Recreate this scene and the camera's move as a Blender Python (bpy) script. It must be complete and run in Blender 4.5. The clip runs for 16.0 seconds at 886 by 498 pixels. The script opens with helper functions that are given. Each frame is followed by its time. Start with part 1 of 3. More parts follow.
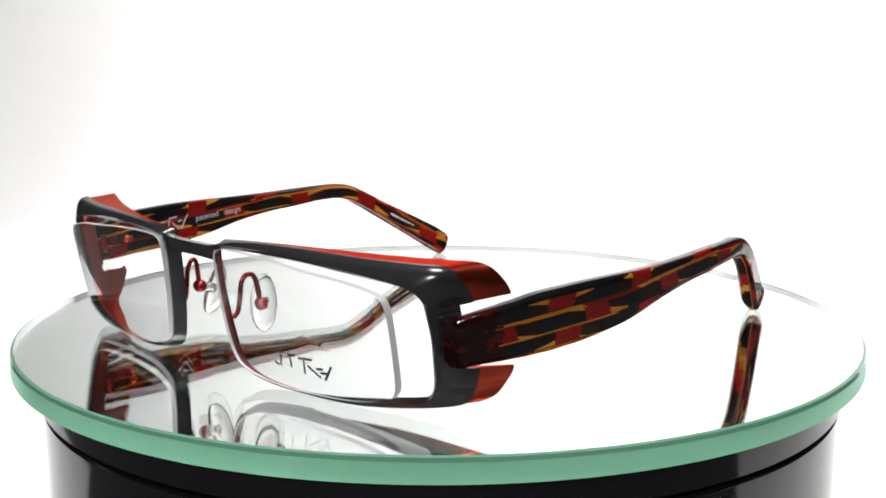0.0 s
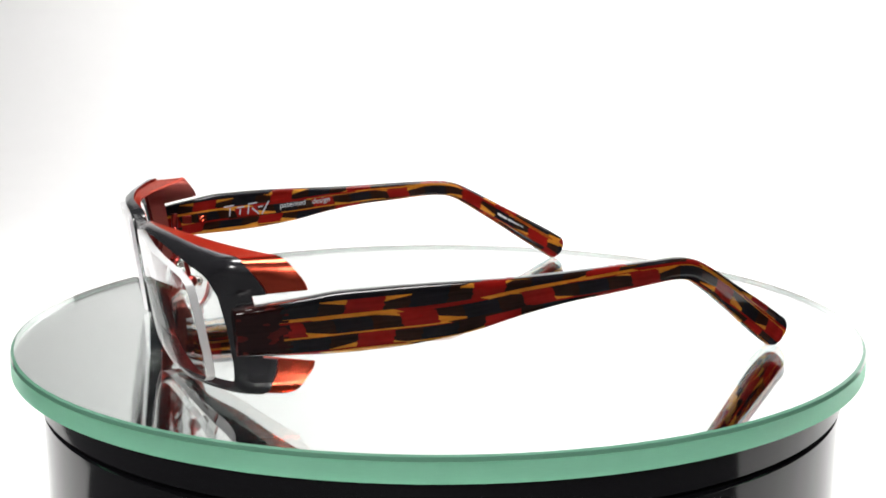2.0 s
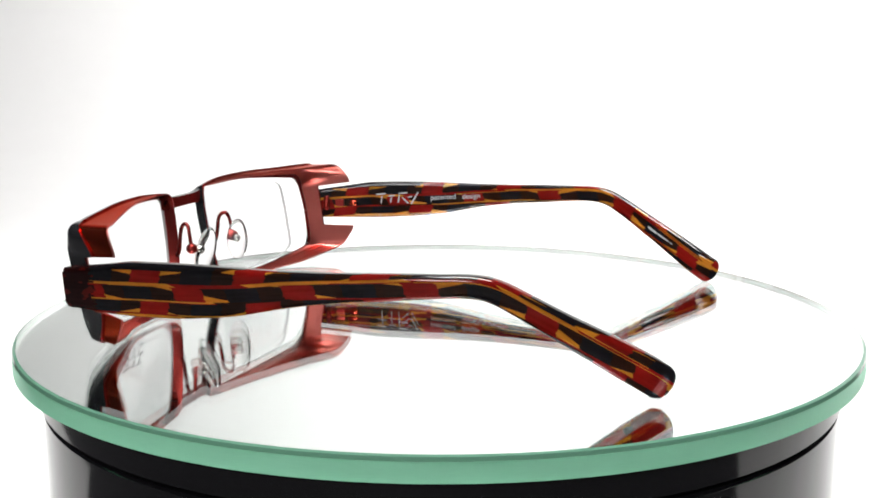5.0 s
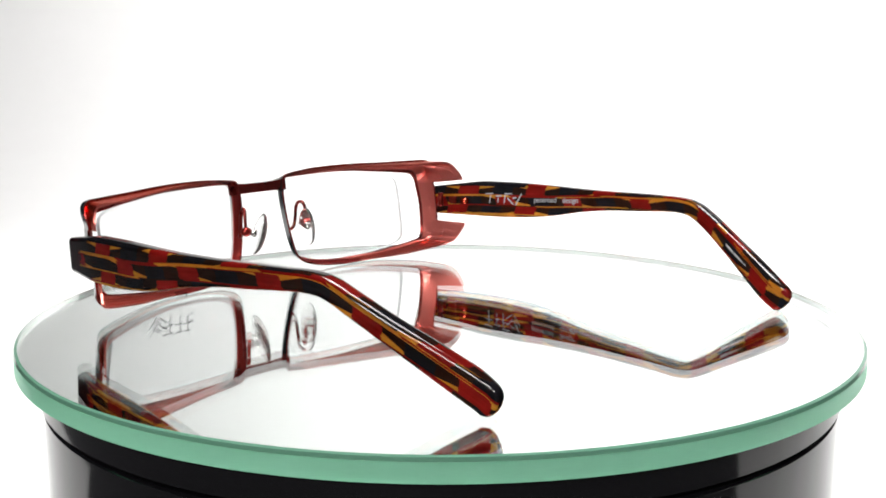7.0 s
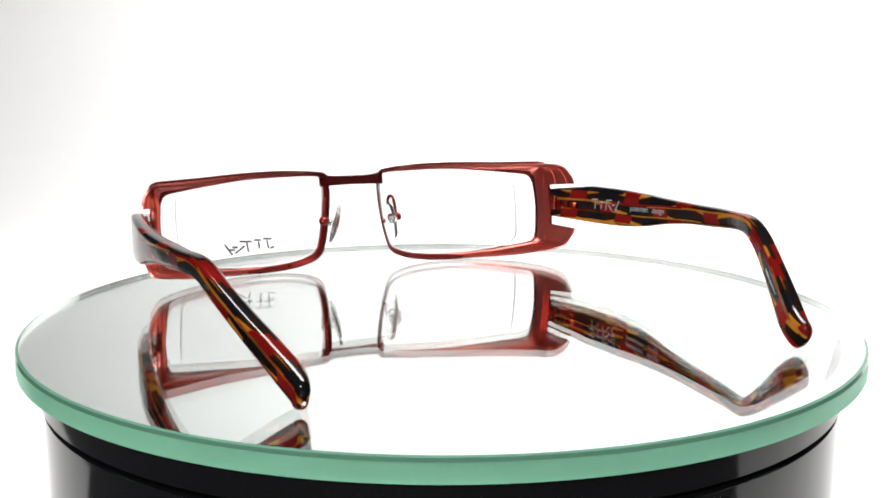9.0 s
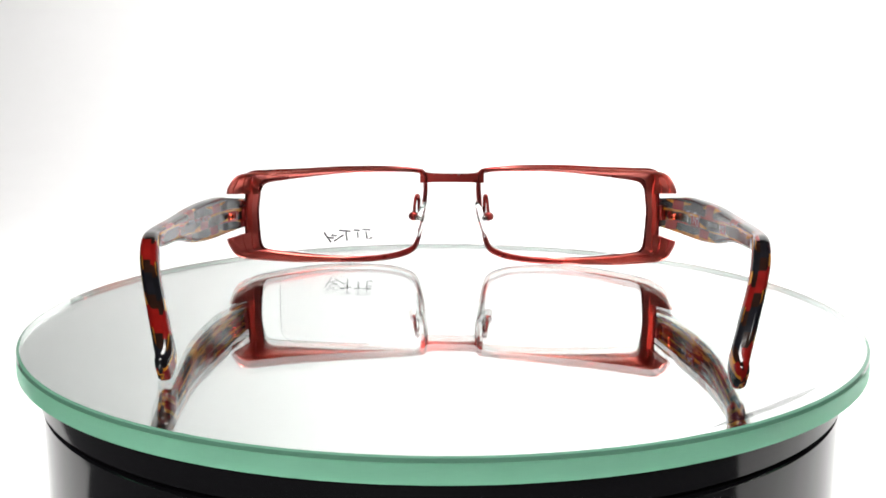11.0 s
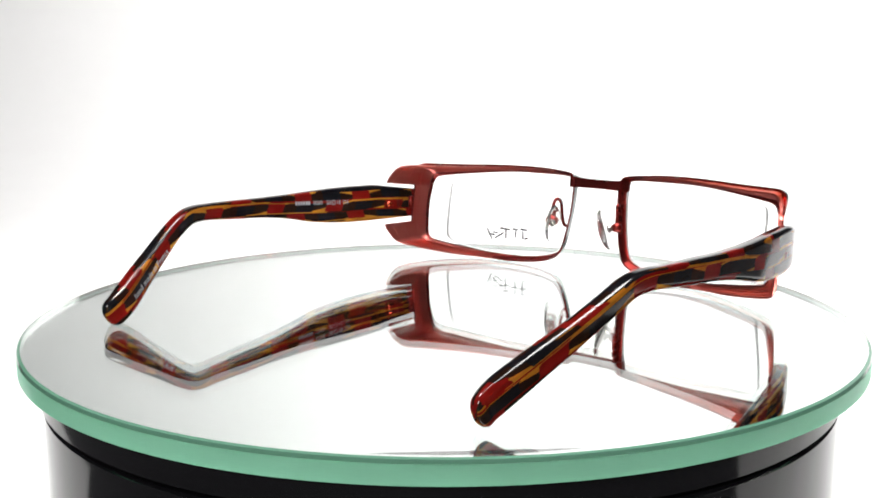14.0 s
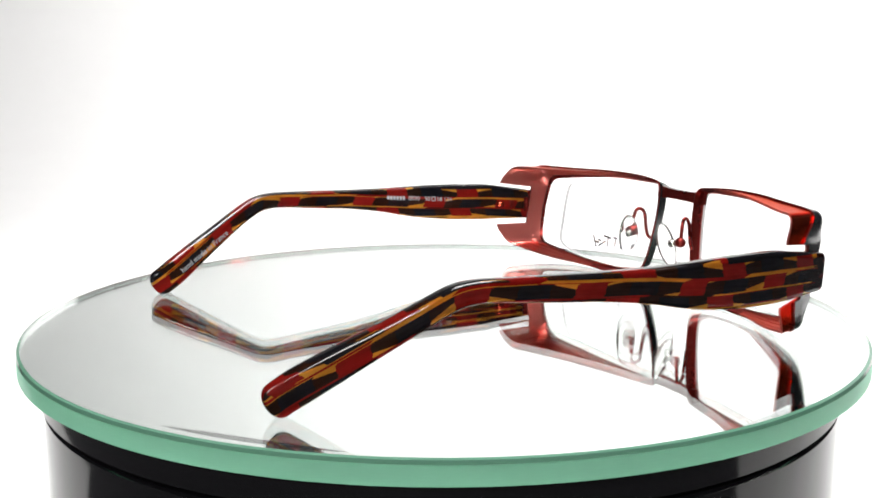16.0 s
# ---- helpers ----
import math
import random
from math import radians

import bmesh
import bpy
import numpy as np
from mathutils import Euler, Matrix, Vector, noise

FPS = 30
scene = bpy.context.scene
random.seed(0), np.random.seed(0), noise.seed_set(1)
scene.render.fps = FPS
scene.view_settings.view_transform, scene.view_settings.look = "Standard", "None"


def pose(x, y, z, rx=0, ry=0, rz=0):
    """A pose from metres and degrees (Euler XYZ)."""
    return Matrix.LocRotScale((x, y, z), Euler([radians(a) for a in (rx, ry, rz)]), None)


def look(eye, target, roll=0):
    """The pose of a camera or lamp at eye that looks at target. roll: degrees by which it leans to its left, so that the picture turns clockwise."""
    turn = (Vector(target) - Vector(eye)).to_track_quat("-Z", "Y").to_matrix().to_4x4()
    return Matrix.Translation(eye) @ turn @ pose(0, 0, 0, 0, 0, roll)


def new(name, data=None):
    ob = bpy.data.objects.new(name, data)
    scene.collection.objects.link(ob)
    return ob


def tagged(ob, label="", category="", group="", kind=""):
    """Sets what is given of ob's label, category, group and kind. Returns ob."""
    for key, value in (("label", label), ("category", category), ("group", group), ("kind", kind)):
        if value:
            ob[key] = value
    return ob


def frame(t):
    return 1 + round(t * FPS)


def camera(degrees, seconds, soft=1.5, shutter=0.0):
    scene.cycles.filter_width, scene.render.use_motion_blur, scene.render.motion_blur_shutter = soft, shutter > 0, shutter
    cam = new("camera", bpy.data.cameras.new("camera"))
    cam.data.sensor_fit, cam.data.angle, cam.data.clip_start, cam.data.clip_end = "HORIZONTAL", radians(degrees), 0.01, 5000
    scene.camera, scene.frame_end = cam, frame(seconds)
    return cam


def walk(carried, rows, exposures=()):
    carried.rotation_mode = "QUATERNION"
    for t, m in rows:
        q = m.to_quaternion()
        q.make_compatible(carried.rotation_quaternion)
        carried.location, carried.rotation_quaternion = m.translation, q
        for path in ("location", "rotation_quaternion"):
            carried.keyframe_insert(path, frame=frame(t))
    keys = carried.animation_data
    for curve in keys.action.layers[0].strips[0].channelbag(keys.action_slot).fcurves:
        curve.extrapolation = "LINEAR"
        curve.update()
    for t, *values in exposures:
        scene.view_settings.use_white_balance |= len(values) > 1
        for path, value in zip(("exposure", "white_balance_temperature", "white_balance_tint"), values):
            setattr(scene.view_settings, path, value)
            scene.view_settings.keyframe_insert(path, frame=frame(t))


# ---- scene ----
# Product film: eyeglasses turning on a mirrored glass disc on a black turntable, in a white studio sweep.
MM = 0.001
TOP = 0.065            # height of the glass disc's upper face above the table
TURN = -12.558         # degrees a second, clockwise from above

# ---- camera ----
cam = camera(43.2, 16.0, 1.8)
EYE = Vector((0.0, -0.28124, TOP + 0.06717))
AIM = EYE + Vector((0.0, math.cos(0.17764), -math.sin(0.17764)))
walk(cam, [(0, look(EYE, AIM)), (16, look(EYE, AIM))])

# ---- world and lights ----
world = bpy.data.worlds.new("studio_world")
scene.world = world
world.use_nodes = True
world.node_tree.nodes["Background"].inputs[0].default_value = (0.9, 0.95, 1.0, 1)
world.node_tree.nodes["Background"].inputs[1].default_value = 0.16
scene.view_settings.exposure = 0.0


def softbox(name, eye, target, wide, high, watts, colour=(1, 1, 1)):
    lamp = bpy.data.lights.new(name, "AREA")
    lamp.shape, lamp.size, lamp.size_y, lamp.energy, lamp.color = "RECTANGLE", wide, high, watts, colour
    ob = new(name, lamp)
    ob.matrix_basis = look(eye, target)
    return ob


for px, watts in ((0.0, 2.0), (0.40, 2.9), (0.78, 3.0)):
    softbox("ceiling_panel_light", (px, 0.22, 1.05), (px * 0.6, 0.78, 0.22), 0.16, 0.10, watts, (1.0, 0.985, 0.97)).data.spread = radians(96)
softbox("overhead_light", (0.05, -0.02, 1.0), (0.05, -0.02, 0), 0.50, 0.36, 3.4, (1.0, 0.985, 0.97)).data.spread = radians(80)
softbox("front_light", (-0.30, -0.98, 0.58), (0, 0, 0.06), 0.36, 0.22, 7.6, (1.0, 0.98, 0.96))


# ---- materials ----
def material(name):
    m = bpy.data.materials.new(name)
    m.use_nodes = True
    return m, m.node_tree.nodes, m.node_tree.links, m.node_tree.nodes["Principled BSDF"]


def plain(name, colour, rough=0.4, metal=0.0, coat=0.0, grain=0.0, scale=400.0, bump=0.0, ior=1.5, stretch=(1, 1, 1)):
    """A paint, plastic or metal with two scales of variation in tone and gloss, and a fine relief."""
    m, n, k, b = material(name)
    b.inputs["Metallic"].default_value = metal
    b.inputs["Coat Weight"].default_value = coat
    b.inputs["Coat Roughness"].default_value = 0.06
    b.inputs["IOR"].default_value = ior
    if metal > 0.5:
        b.inputs["Specular Tint"].default_value = (*[c ** 0.6 for c in colour], 1)
    co, mp = n.new("ShaderNodeTexCoord"), n.new("ShaderNodeMapping")
    mp.inputs["Scale"].default_value = stretch
    k.new(co.outputs["Object"], mp.inputs[0])
    fine, wide = n.new("ShaderNodeTexNoise"), n.new("ShaderNodeTexNoise")
    fine.inputs["Scale"].default_value, wide.inputs["Scale"].default_value = scale * 6, scale * 0.3
    for x in (fine, wide):
        k.new(mp.outputs[0], x.inputs["Vector"])
        x.inputs["Detail"].default_value = 4
    add = n.new("ShaderNodeMath")
    add.operation = "MULTIPLY_ADD"
    add.inputs[1].default_value = 0.6
    k.new(fine.outputs["Fac"], add.inputs[0])
    k.new(wide.outputs["Fac"], add.inputs[2])
    ramp = n.new("ShaderNodeMapRange")
    ramp.inputs["From Min"].default_value, ramp.inputs["From Max"].default_value = 0.4, 1.2
    ramp.inputs["To Min"].default_value, ramp.inputs["To Max"].default_value = 1 - grain, 1 + grain
    k.new(add.outputs[0], ramp.inputs["Value"])
    mix = n.new("ShaderNodeVectorMath")
    mix.operation = "SCALE"
    mix.inputs[0].default_value = colour
    k.new(ramp.outputs[0], mix.inputs["Scale"])
    k.new(mix.outputs[0], b.inputs["Base Color"])
    gloss = n.new("ShaderNodeMapRange")
    gloss.inputs["To Min"].default_value, gloss.inputs["To Max"].default_value = rough * 0.9, rough * 1.1
    k.new(wide.outputs["Fac"], gloss.inputs["Value"])
    k.new(gloss.outputs[0], b.inputs["Roughness"])
    if bump:
        r = n.new("ShaderNodeBump")
        r.inputs["Strength"].default_value, r.inputs["Distance"].default_value = bump, 0.0001
        k.new(fine.outputs["Fac"], r.inputs["Height"])
        k.new(r.outputs[0], b.inputs["Normal"])
    return m


PAPER = plain("white_sweep_paper", (0.86, 0.86, 0.86), 0.7, grain=0.02, scale=8, bump=0.05)
DARK = plain("dark_studio_wall", (0.06, 0.06, 0.065), 0.8, grain=0.1, scale=6)
BLACK = plain("black_lacquered_metal", (0.015, 0.015, 0.017), 0.24, coat=0.3, grain=0.2, scale=900, bump=0.02)
RED = plain("red_anodised_metal", (0.56, 0.080, 0.042), 0.24, metal=0.97, grain=0.03, scale=900, stretch=(0.25, 1, 1))
# same red metal; the light on the rim's inner side is put into this crimson
RED_IN = plain("inner_lit_anodised_metal", (0.60, 0.155, 0.13), 0.30, metal=0.96, grain=0.03, scale=900, stretch=(0.25, 1, 1))
DARKRED = plain("dark_red_metal", (0.22, 0.028, 0.024), 0.28, metal=0.92, grain=0.12, scale=900, bump=0.05)
STEEL = plain("polished_steel", (0.62, 0.60, 0.57), 0.22, metal=1.0, grain=0.06, scale=900)
BASE = plain("black_gloss_plastic", (0.005, 0.005, 0.006), 0.09, grain=0.25, scale=60, bump=0.01, ior=1.38)
GROOVE = plain("black_matt_groove", (0.006, 0.006, 0.006), 0.7)
INK = plain("black_ink", (0.012, 0.012, 0.012), 0.5)
PRINT = plain("pale_grey_print", (0.42, 0.42, 0.44), 0.5, grain=0.1, scale=2000)
# clear glass chamfer: the dark it reflects is painted in as dark green
EDGE_DARK = plain("chamfer_dark_reflection", (0.10, 0.23, 0.16), 0.10, grain=0.05, scale=120)
MIRROR = plain("silvered_mirror", (0.93, 0.95, 0.94), 0.015, metal=1.0, scale=10)


def clear(name, colour, rough=0.0, ior=1.5):
    m, n, k, b = material(name)
    b.inputs["Base Color"].default_value = (*colour, 1)
    b.inputs["Transmission Weight"].default_value = 1.0
    b.inputs["Roughness"].default_value = rough
    b.inputs["IOR"].default_value = ior
    return m


DISC_GLASS = clear("clear_float_glass", (0.975, 0.995, 0.985))


def ground_edge():
    """The ground edge of float glass: green, letting through the light inside the plate."""
    m, n, k, b = material("green_ground_glass_edge")
    out = n["Material Output"]
    no = n.new("ShaderNodeTexNoise")
    no.inputs["Scale"].default_value, no.inputs["Detail"].default_value = 90, 5
    ramp = n.new("ShaderNodeMapRange")
    ramp.inputs["To Min"].default_value, ramp.inputs["To Max"].default_value = 0.88, 1.08
    k.new(no.outputs["Fac"], ramp.inputs["Value"])
    tint = n.new("ShaderNodeVectorMath")
    tint.operation = "SCALE"
    tint.inputs[0].default_value = (0.32, 0.71, 0.50)
    k.new(ramp.outputs[0], tint.inputs["Scale"])
    k.new(tint.outputs[0], b.inputs["Base Color"])
    b.inputs["Roughness"].default_value = 0.25
    tr, gl = n.new("ShaderNodeBsdfTranslucent"), n.new("ShaderNodeBsdfGlass")
    k.new(tint.outputs[0], tr.inputs["Color"])
    gl.inputs["Color"].default_value, gl.inputs["Roughness"].default_value = (0.48, 0.80, 0.63, 1), 0.12
    one, two = n.new("ShaderNodeMixShader"), n.new("ShaderNodeMixShader")
    one.inputs[0].default_value, two.inputs[0].default_value = 0.50, 0.24
    k.new(b.outputs[0], one.inputs[1])
    k.new(tr.outputs[0], one.inputs[2])
    k.new(one.outputs[0], two.inputs[1])
    k.new(gl.outputs[0], two.inputs[2])
    k.new(two.outputs[0], out.inputs["Surface"])
    return m


GREEN = ground_edge()
LENS = clear("clear_demo_lens", (0.99, 0.99, 0.995), 0.0, 1.45)


def frosted(name, colour):
    """A ground, frosted edge that scatters light from both sides."""
    m, n, k, b = material(name)
    b.inputs["Base Color"].default_value = (*colour, 1)
    b.inputs["Roughness"].default_value = 0.3
    tr, mix = n.new("ShaderNodeBsdfTranslucent"), n.new("ShaderNodeMixShader")
    tr.inputs["Color"].default_value = (*colour, 1)
    k.new(b.outputs[0], mix.inputs[1])
    k.new(tr.outputs[0], mix.inputs[2])
    k.new(mix.outputs[0], n["Material Output"].inputs["Surface"])
    return m


LENS_EDGE = frosted("ground_lens_edge", (0.97, 0.97, 0.98))
wet, rim_mix = LENS_EDGE.node_tree.nodes.new("ShaderNodeBsdfGlass"), LENS_EDGE.node_tree.nodes.new("ShaderNodeMixShader")
wet.inputs["Color"].default_value, wet.inputs["Roughness"].default_value, rim_mix.inputs[0].default_value = (0.95, 0.95, 0.96, 1), 0.10, 0.35
LENS_EDGE.node_tree.links.new(LENS_EDGE.node_tree.nodes["Mix Shader"].outputs[0], rim_mix.inputs[1])
LENS_EDGE.node_tree.links.new(wet.outputs[0], rim_mix.inputs[2])
LENS_EDGE.node_tree.links.new(rim_mix.outputs[0], LENS_EDGE.node_tree.nodes["Material Output"].inputs["Surface"])
PAD = clear("clear_silicone", (0.99, 0.985, 0.98), 0.03, 1.24)
milk, veil = PAD.node_tree.nodes.new("ShaderNodeBsdfTranslucent"), PAD.node_tree.nodes.new("ShaderNodeMixShader")
milk.inputs["Color"].default_value, veil.inputs[0].default_value = (0.95, 0.94, 0.92, 1), 0.04
PAD.node_tree.links.new(PAD.node_tree.nodes["Principled BSDF"].outputs[0], veil.inputs[1])
PAD.node_tree.links.new(milk.outputs[0], veil.inputs[2])
PAD.node_tree.links.new(veil.outputs[0], PAD.node_tree.nodes["Material Output"].inputs["Surface"])


# ---- geometry helpers ----
def part(name, bm, mat, parent=None, label="", smooth=True):
    me = bpy.data.meshes.new(name)
    bmesh.ops.recalc_face_normals(bm, faces=bm.faces)
    bm.to_mesh(me)
    bm.free()
    for m in mat if isinstance(mat, (list, tuple)) else (mat,):
        me.materials.append(m)
    if smooth:
        me.shade_smooth()
    ob = new(name, me)
    ob.parent = parent
    return tagged(ob, label)


def crease(ob, degrees=35):
    """Smooth shading but for edges sharper than the angle."""
    ob.data.set_sharp_from_angle(angle=radians(degrees))
    return ob


def grid(bm, rows, closed_u=False, closed_v=False):
    vs = [[bm.verts.new(p) for p in r] for r in rows]
    nu, nv = len(vs), len(vs[0])
    for i in range(nu if closed_u else nu - 1):
        for j in range(nv if closed_v else nv - 1):
            a, b = vs[i], vs[(i + 1) % nu]
            bm.faces.new((a[j], b[j], b[(j + 1) % nv], a[(j + 1) % nv]))
    return vs


def turned(profile, steps=160, centre=(0, 0)):
    """A turned body from (radius, height) pairs; closed where the radius is 0."""
    bm = bmesh.new()
    rings = []
    for r, z in profile:
        if r == 0:
            rings.append([bm.verts.new((centre[0], centre[1], z))])
        else:
            rings.append([bm.verts.new((centre[0] + r * math.cos(a), centre[1] + r * math.sin(a), z))
                          for a in (2 * math.pi * i / steps for i in range(steps))])
    for a, b in zip(rings, rings[1:]):
        for i in range(steps):
            j = (i + 1) % steps
            q = [a[i % len(a)], a[j % len(a)], b[j % len(b)], b[i % len(b)]]
            q = list(dict.fromkeys(q))
            if len(q) > 2:
                bm.faces.new(q)
    return bm


def tube(path, radius, sides=12):
    """A round wire along a list of points, with closed ends."""
    bm = bmesh.new()
    pts = [Vector(p) for p in path]
    rows, side = [], None
    for i, p in enumerate(pts):
        t = (pts[min(i + 1, len(pts) - 1)] - pts[max(i - 1, 0)]).normalized()
        side = (side or t.orthogonal()) - t * t.dot(side or t.orthogonal())
        side.normalize()
        up = t.cross(side)
        rows.append([p + radius * (math.cos(a) * side + math.sin(a) * up) for a in (2 * math.pi * k / sides for k in range(sides))])
    vs = grid(bm, rows, closed_v=True)
    bm.faces.new(vs[0])
    bm.faces.new(vs[-1])
    return bm


def spline(keys, t, closed=False):
    """Catmull-Rom through rows of numbers; t in row steps."""
    n = len(keys)
    i = int(math.floor(t))
    f = t - i
    pick = (lambda k: keys[k % n]) if closed else (lambda k: keys[min(max(k, 0), n - 1)])
    out = []
    for a, b, c, d in zip(pick(i - 1), pick(i), pick(i + 1), pick(i + 2)):
        out.append(0.5 * (2 * b + (c - a) * f + (2 * a - 5 * b + 4 * c - d) * f * f + (3 * b - a - 3 * c + d) * f ** 3))
    return out


def rounded_box(size, centre, bevel, turn=None):
    bm = bmesh.new()
    bmesh.ops.create_cube(bm, size=1)
    bmesh.ops.scale(bm, vec=size, verts=bm.verts)
    bmesh.ops.bevel(bm, geom=bm.edges[:], offset=bevel, segments=3, affect="EDGES", profile=0.5)
    if turn:
        bmesh.ops.transform(bm, matrix=turn, verts=bm.verts)
    bmesh.ops.translate(bm, vec=centre, verts=bm.verts)
    return bm


# ---- the studio ----
def build_studio():
    bm = bmesh.new()
    # the sheet lies on the table behind the turntable, narrower towards the front: a made-up outline that darkens
    # reflections
    prof = [(0.0, 0.0), (0.06, 0.0), (0.2, 0.0), (0.55, 0.0)]
    prof += [(0.55 + 0.45 * math.sin(a), 0.45 - 0.45 * math.cos(a)) for a in (radians(i * 6) for i in range(1, 16))]
    prof += [(1.0, 0.62), (1.0, 0.78)]
    rows = []
    for q in (0, 0.25, 0.5, 0.75, 1):
        rows.append([((1 - q) * (-0.195 - 0.5 * y) + q * (0.29 + 0.48 * y), y - (0.02 + 0.09 * q if y == 0 else 0), z) for y, z in prof])
    grid(bm, rows)
    tagged(part("backdrop", bm, PAPER), "seamless white paper sweep curving up behind the turntable", "backdrop", kind="structure")
    for name, size, at in (("wall_south", (3.4, 0.1, 2.6), (0, -1.65, 1.3)), ("wall_west", (0.1, 2.8, 2.6), (-1.65, -0.2, 1.3)),
                           ("wall_east", (0.1, 2.8, 2.6), (1.65, -0.2, 1.3)), ("wall_north", (3.4, 0.1, 2.6), (0, 1.15, 1.3)),
                           ("ceiling", (3.4, 2.9, 0.1), (0, -0.25, 2.65)), ("floor", (3.4, 2.9, 0.1), (0, -0.25, -0.0504))):
        tagged(part(name, rounded_box(size, at, 0.004), DARK, smooth=False), "plain dark studio surface", name.split("_")[0], kind="structure")


# ---- the turntable ----
AXIS = (-0.0004, 0.0)


def build_turntable():
    base = tagged(new("turntable"), "round gloss black turntable base with a fine groove round it", "turntable")
    base.location = (*AXIS, 0)
    r = 0.0984
    body = [(0, 0), (r - 0.003, 0), (r - 0.0008, 0.0015), (r - 0.0006, 0.0503), (r - 0.0012, 0.0508), (0, 0.0508)]
    crease(part("body", turned(body), BASE, base), 20)
    part("groove", turned([(0, 0.0505), (r - 0.0025, 0.0505), (r - 0.0025, 0.0520), (0, 0.0520)]), GROOVE, base)
    ring = [(0, 0.0516), (r - 0.0008, 0.0516), (r, 0.0523), (r, 0.0590), (r - 0.0008, 0.0598), (0, 0.0598)]
    crease(part("top_ring", turned(ring), BASE, base), 20)
    return base


DISC_R, DISC_T = 0.1036, 0.0050


def build_disc():
    disc = tagged(new("mirror_disc"), "round mirrored glass disc with a pale green edge on the turntable", "glass disc")
    disc.location = (*AXIS, TOP - 0.0002)
    off = (-0.00068, -0.00012)
    R, T = DISC_R, DISC_T
    c = 0.0009
    plate = part("glass_plate", turned([(0, 0), (R - c, 0), (R - c, -T + 0.0003), (0, -T + 0.0003)], 256, off), DISC_GLASS, disc, smooth=False)
    plate.visible_shadow = False
    part("silvering", turned([(0, -T + 0.0002), (R - c * 1.03, -T + 0.0002), (R - c * 1.03, -T), (0, -T)], 256, off), MIRROR, disc, "silvered mirror backing", smooth=False)
    band = [(R - c + 0.00005, -c * 1.1), (R, -c * 1.1), (R, -T + 0.0002), (R - 0.0002, -T), (R - c + 0.00005, -T), (R - c + 0.00005, -c * 1.1)]
    ring = turned(band, 256, off)
    bmesh.ops.recalc_face_normals(ring, faces=ring.faces)
    for f in ring.faces:
        mid = f.calc_center_median()
        f.material_index = int(f.normal.x * mid.x + f.normal.y * mid.y < -0.5 * R)
    bmesh.ops.delete(ring, geom=[f for f in ring.faces if f.material_index], context="FACES")
    edge = part("edge_band", ring, GREEN, disc, "pale green ground glass edge")
    crease(edge, 20)
    edge.visible_shadow = False
    lip = [(R - c, 0.00002), (R - c * 0.25, -0.00018), (R - 0.00002, -c * 1.05), (R - c * 0.3, -c * 1.05), (R - c, -0.0002), (R - c, 0.00002)]
    lip = turned(lip, 256, off)
    bmesh.ops.recalc_face_normals(lip, faces=lip.faces)
    for f in lip.faces:
        mid = f.calc_center_median()
        f.material_index = int(f.normal.x * mid.x + f.normal.y * mid.y < 0)
    bmesh.ops.delete(lip, geom=[f for f in lip.faces if f.material_index], context="FACES")
    crease(part("chamfer", lip, EDGE_DARK, disc, "polished glass chamfer with its dark green reflection painted on"), 20)
    return disc


# ---- the eyeglasses; millimetres: x to the wearer's left, y backwards, z up ----
LEAN = 0.12


def lean(x):
    """How far the front leans forward at the top, in mm a mm."""
    return 0.11 + 0.085 * min(abs(x) / 55, 1.1)


def lens_y(x, z):
    bulge = 0.75 * max(0, 1 - ((abs(x) - 30) / 24) ** 2) * max(0, 1 - ((z - 19) / 17) ** 2)
    return -74.6 - bulge + 4.0 * (abs(x) / 55) ** 3 - lean(x) * (z - 15)


def rim_y(x, z):
    return -74.0 + 8.6 * (abs(x) / 61) ** 2.2 - lean(x) * (z - 15)


# opening x, z; rear edge x, y (positive: so far behind the opening), z; share of the depth under black lacquer; how steeply the front face rises
RIM = [
    (12.0, 28.2, 11.5, 2.5, 29.2, 0.85, 0.2), (21, 28.5, 21, -72.0, 29.5, 0.44, 0.6), (33, 28.3, 33.5, -68.4, 29.4, 0.33, 0.9), (45, 27.2, 47, -63.1, 29.0, 0.31, 0.9),
    (54, 26.1, 57.5, -58.4, 28.9, 0.33, 0.9), (57.8, 25.5, 62.4, -56.4, 29.0, 0.40, 0.8), (59.4, 24.6, 64.8, -54.9, 28.3, 0.46, 0.5), (60.2, 23.2, 66.2, -53.4, 26.6, 0.52, 0.2),
    (60.5, 21.9, 67.1, -51.9, 23.7, 0.54, 0), (60.9, 16.6, 67.2, -51.4, 16.6, 0.54, 0), (60.5, 11.0, 67.1, -50.8, 10.2, 0.55, 0),
    (60.0, 7.5, 66.3, -52.0, 7.2, 0.55, 0.1), (59.0, 5.4, 64.8, -53.8, 4.7, 0.55, 0.3), (56.5, 4.3, 61.0, -57.0, 3.3, 0.57, 0.4), (47, 2.9, 50, -61.5, 1.7, 0.6, 0.5),
    (38, 1.9, 39, -66.0, 0.9, 0.75, 0.5), (28, 1.5, 28, 3.0, 0.7, 0.97, 0.3)]
NASAL = [(20, 2.1, 20, 3.0, 1.3, 0.97, 0), (15, 3.4, 14.6, 3.0, 2.6, 0.97, 0), (12.2, 5.2, 11.5, 3.0, 4.8, 0.97, 0), (10.6, 10, 9.8, 3.0, 9.9, 0.97, 0),
         (9.4, 18, 8.5, 3.0, 18, 0.97, 0), (9.0, 24, 8.2, 3.0, 24.4, 0.97, 0), (9.6, 27.2, 8.8, 3.0, 28.2, 0.97, 0)]
SLOT_A, SLOT_B = 8, 10


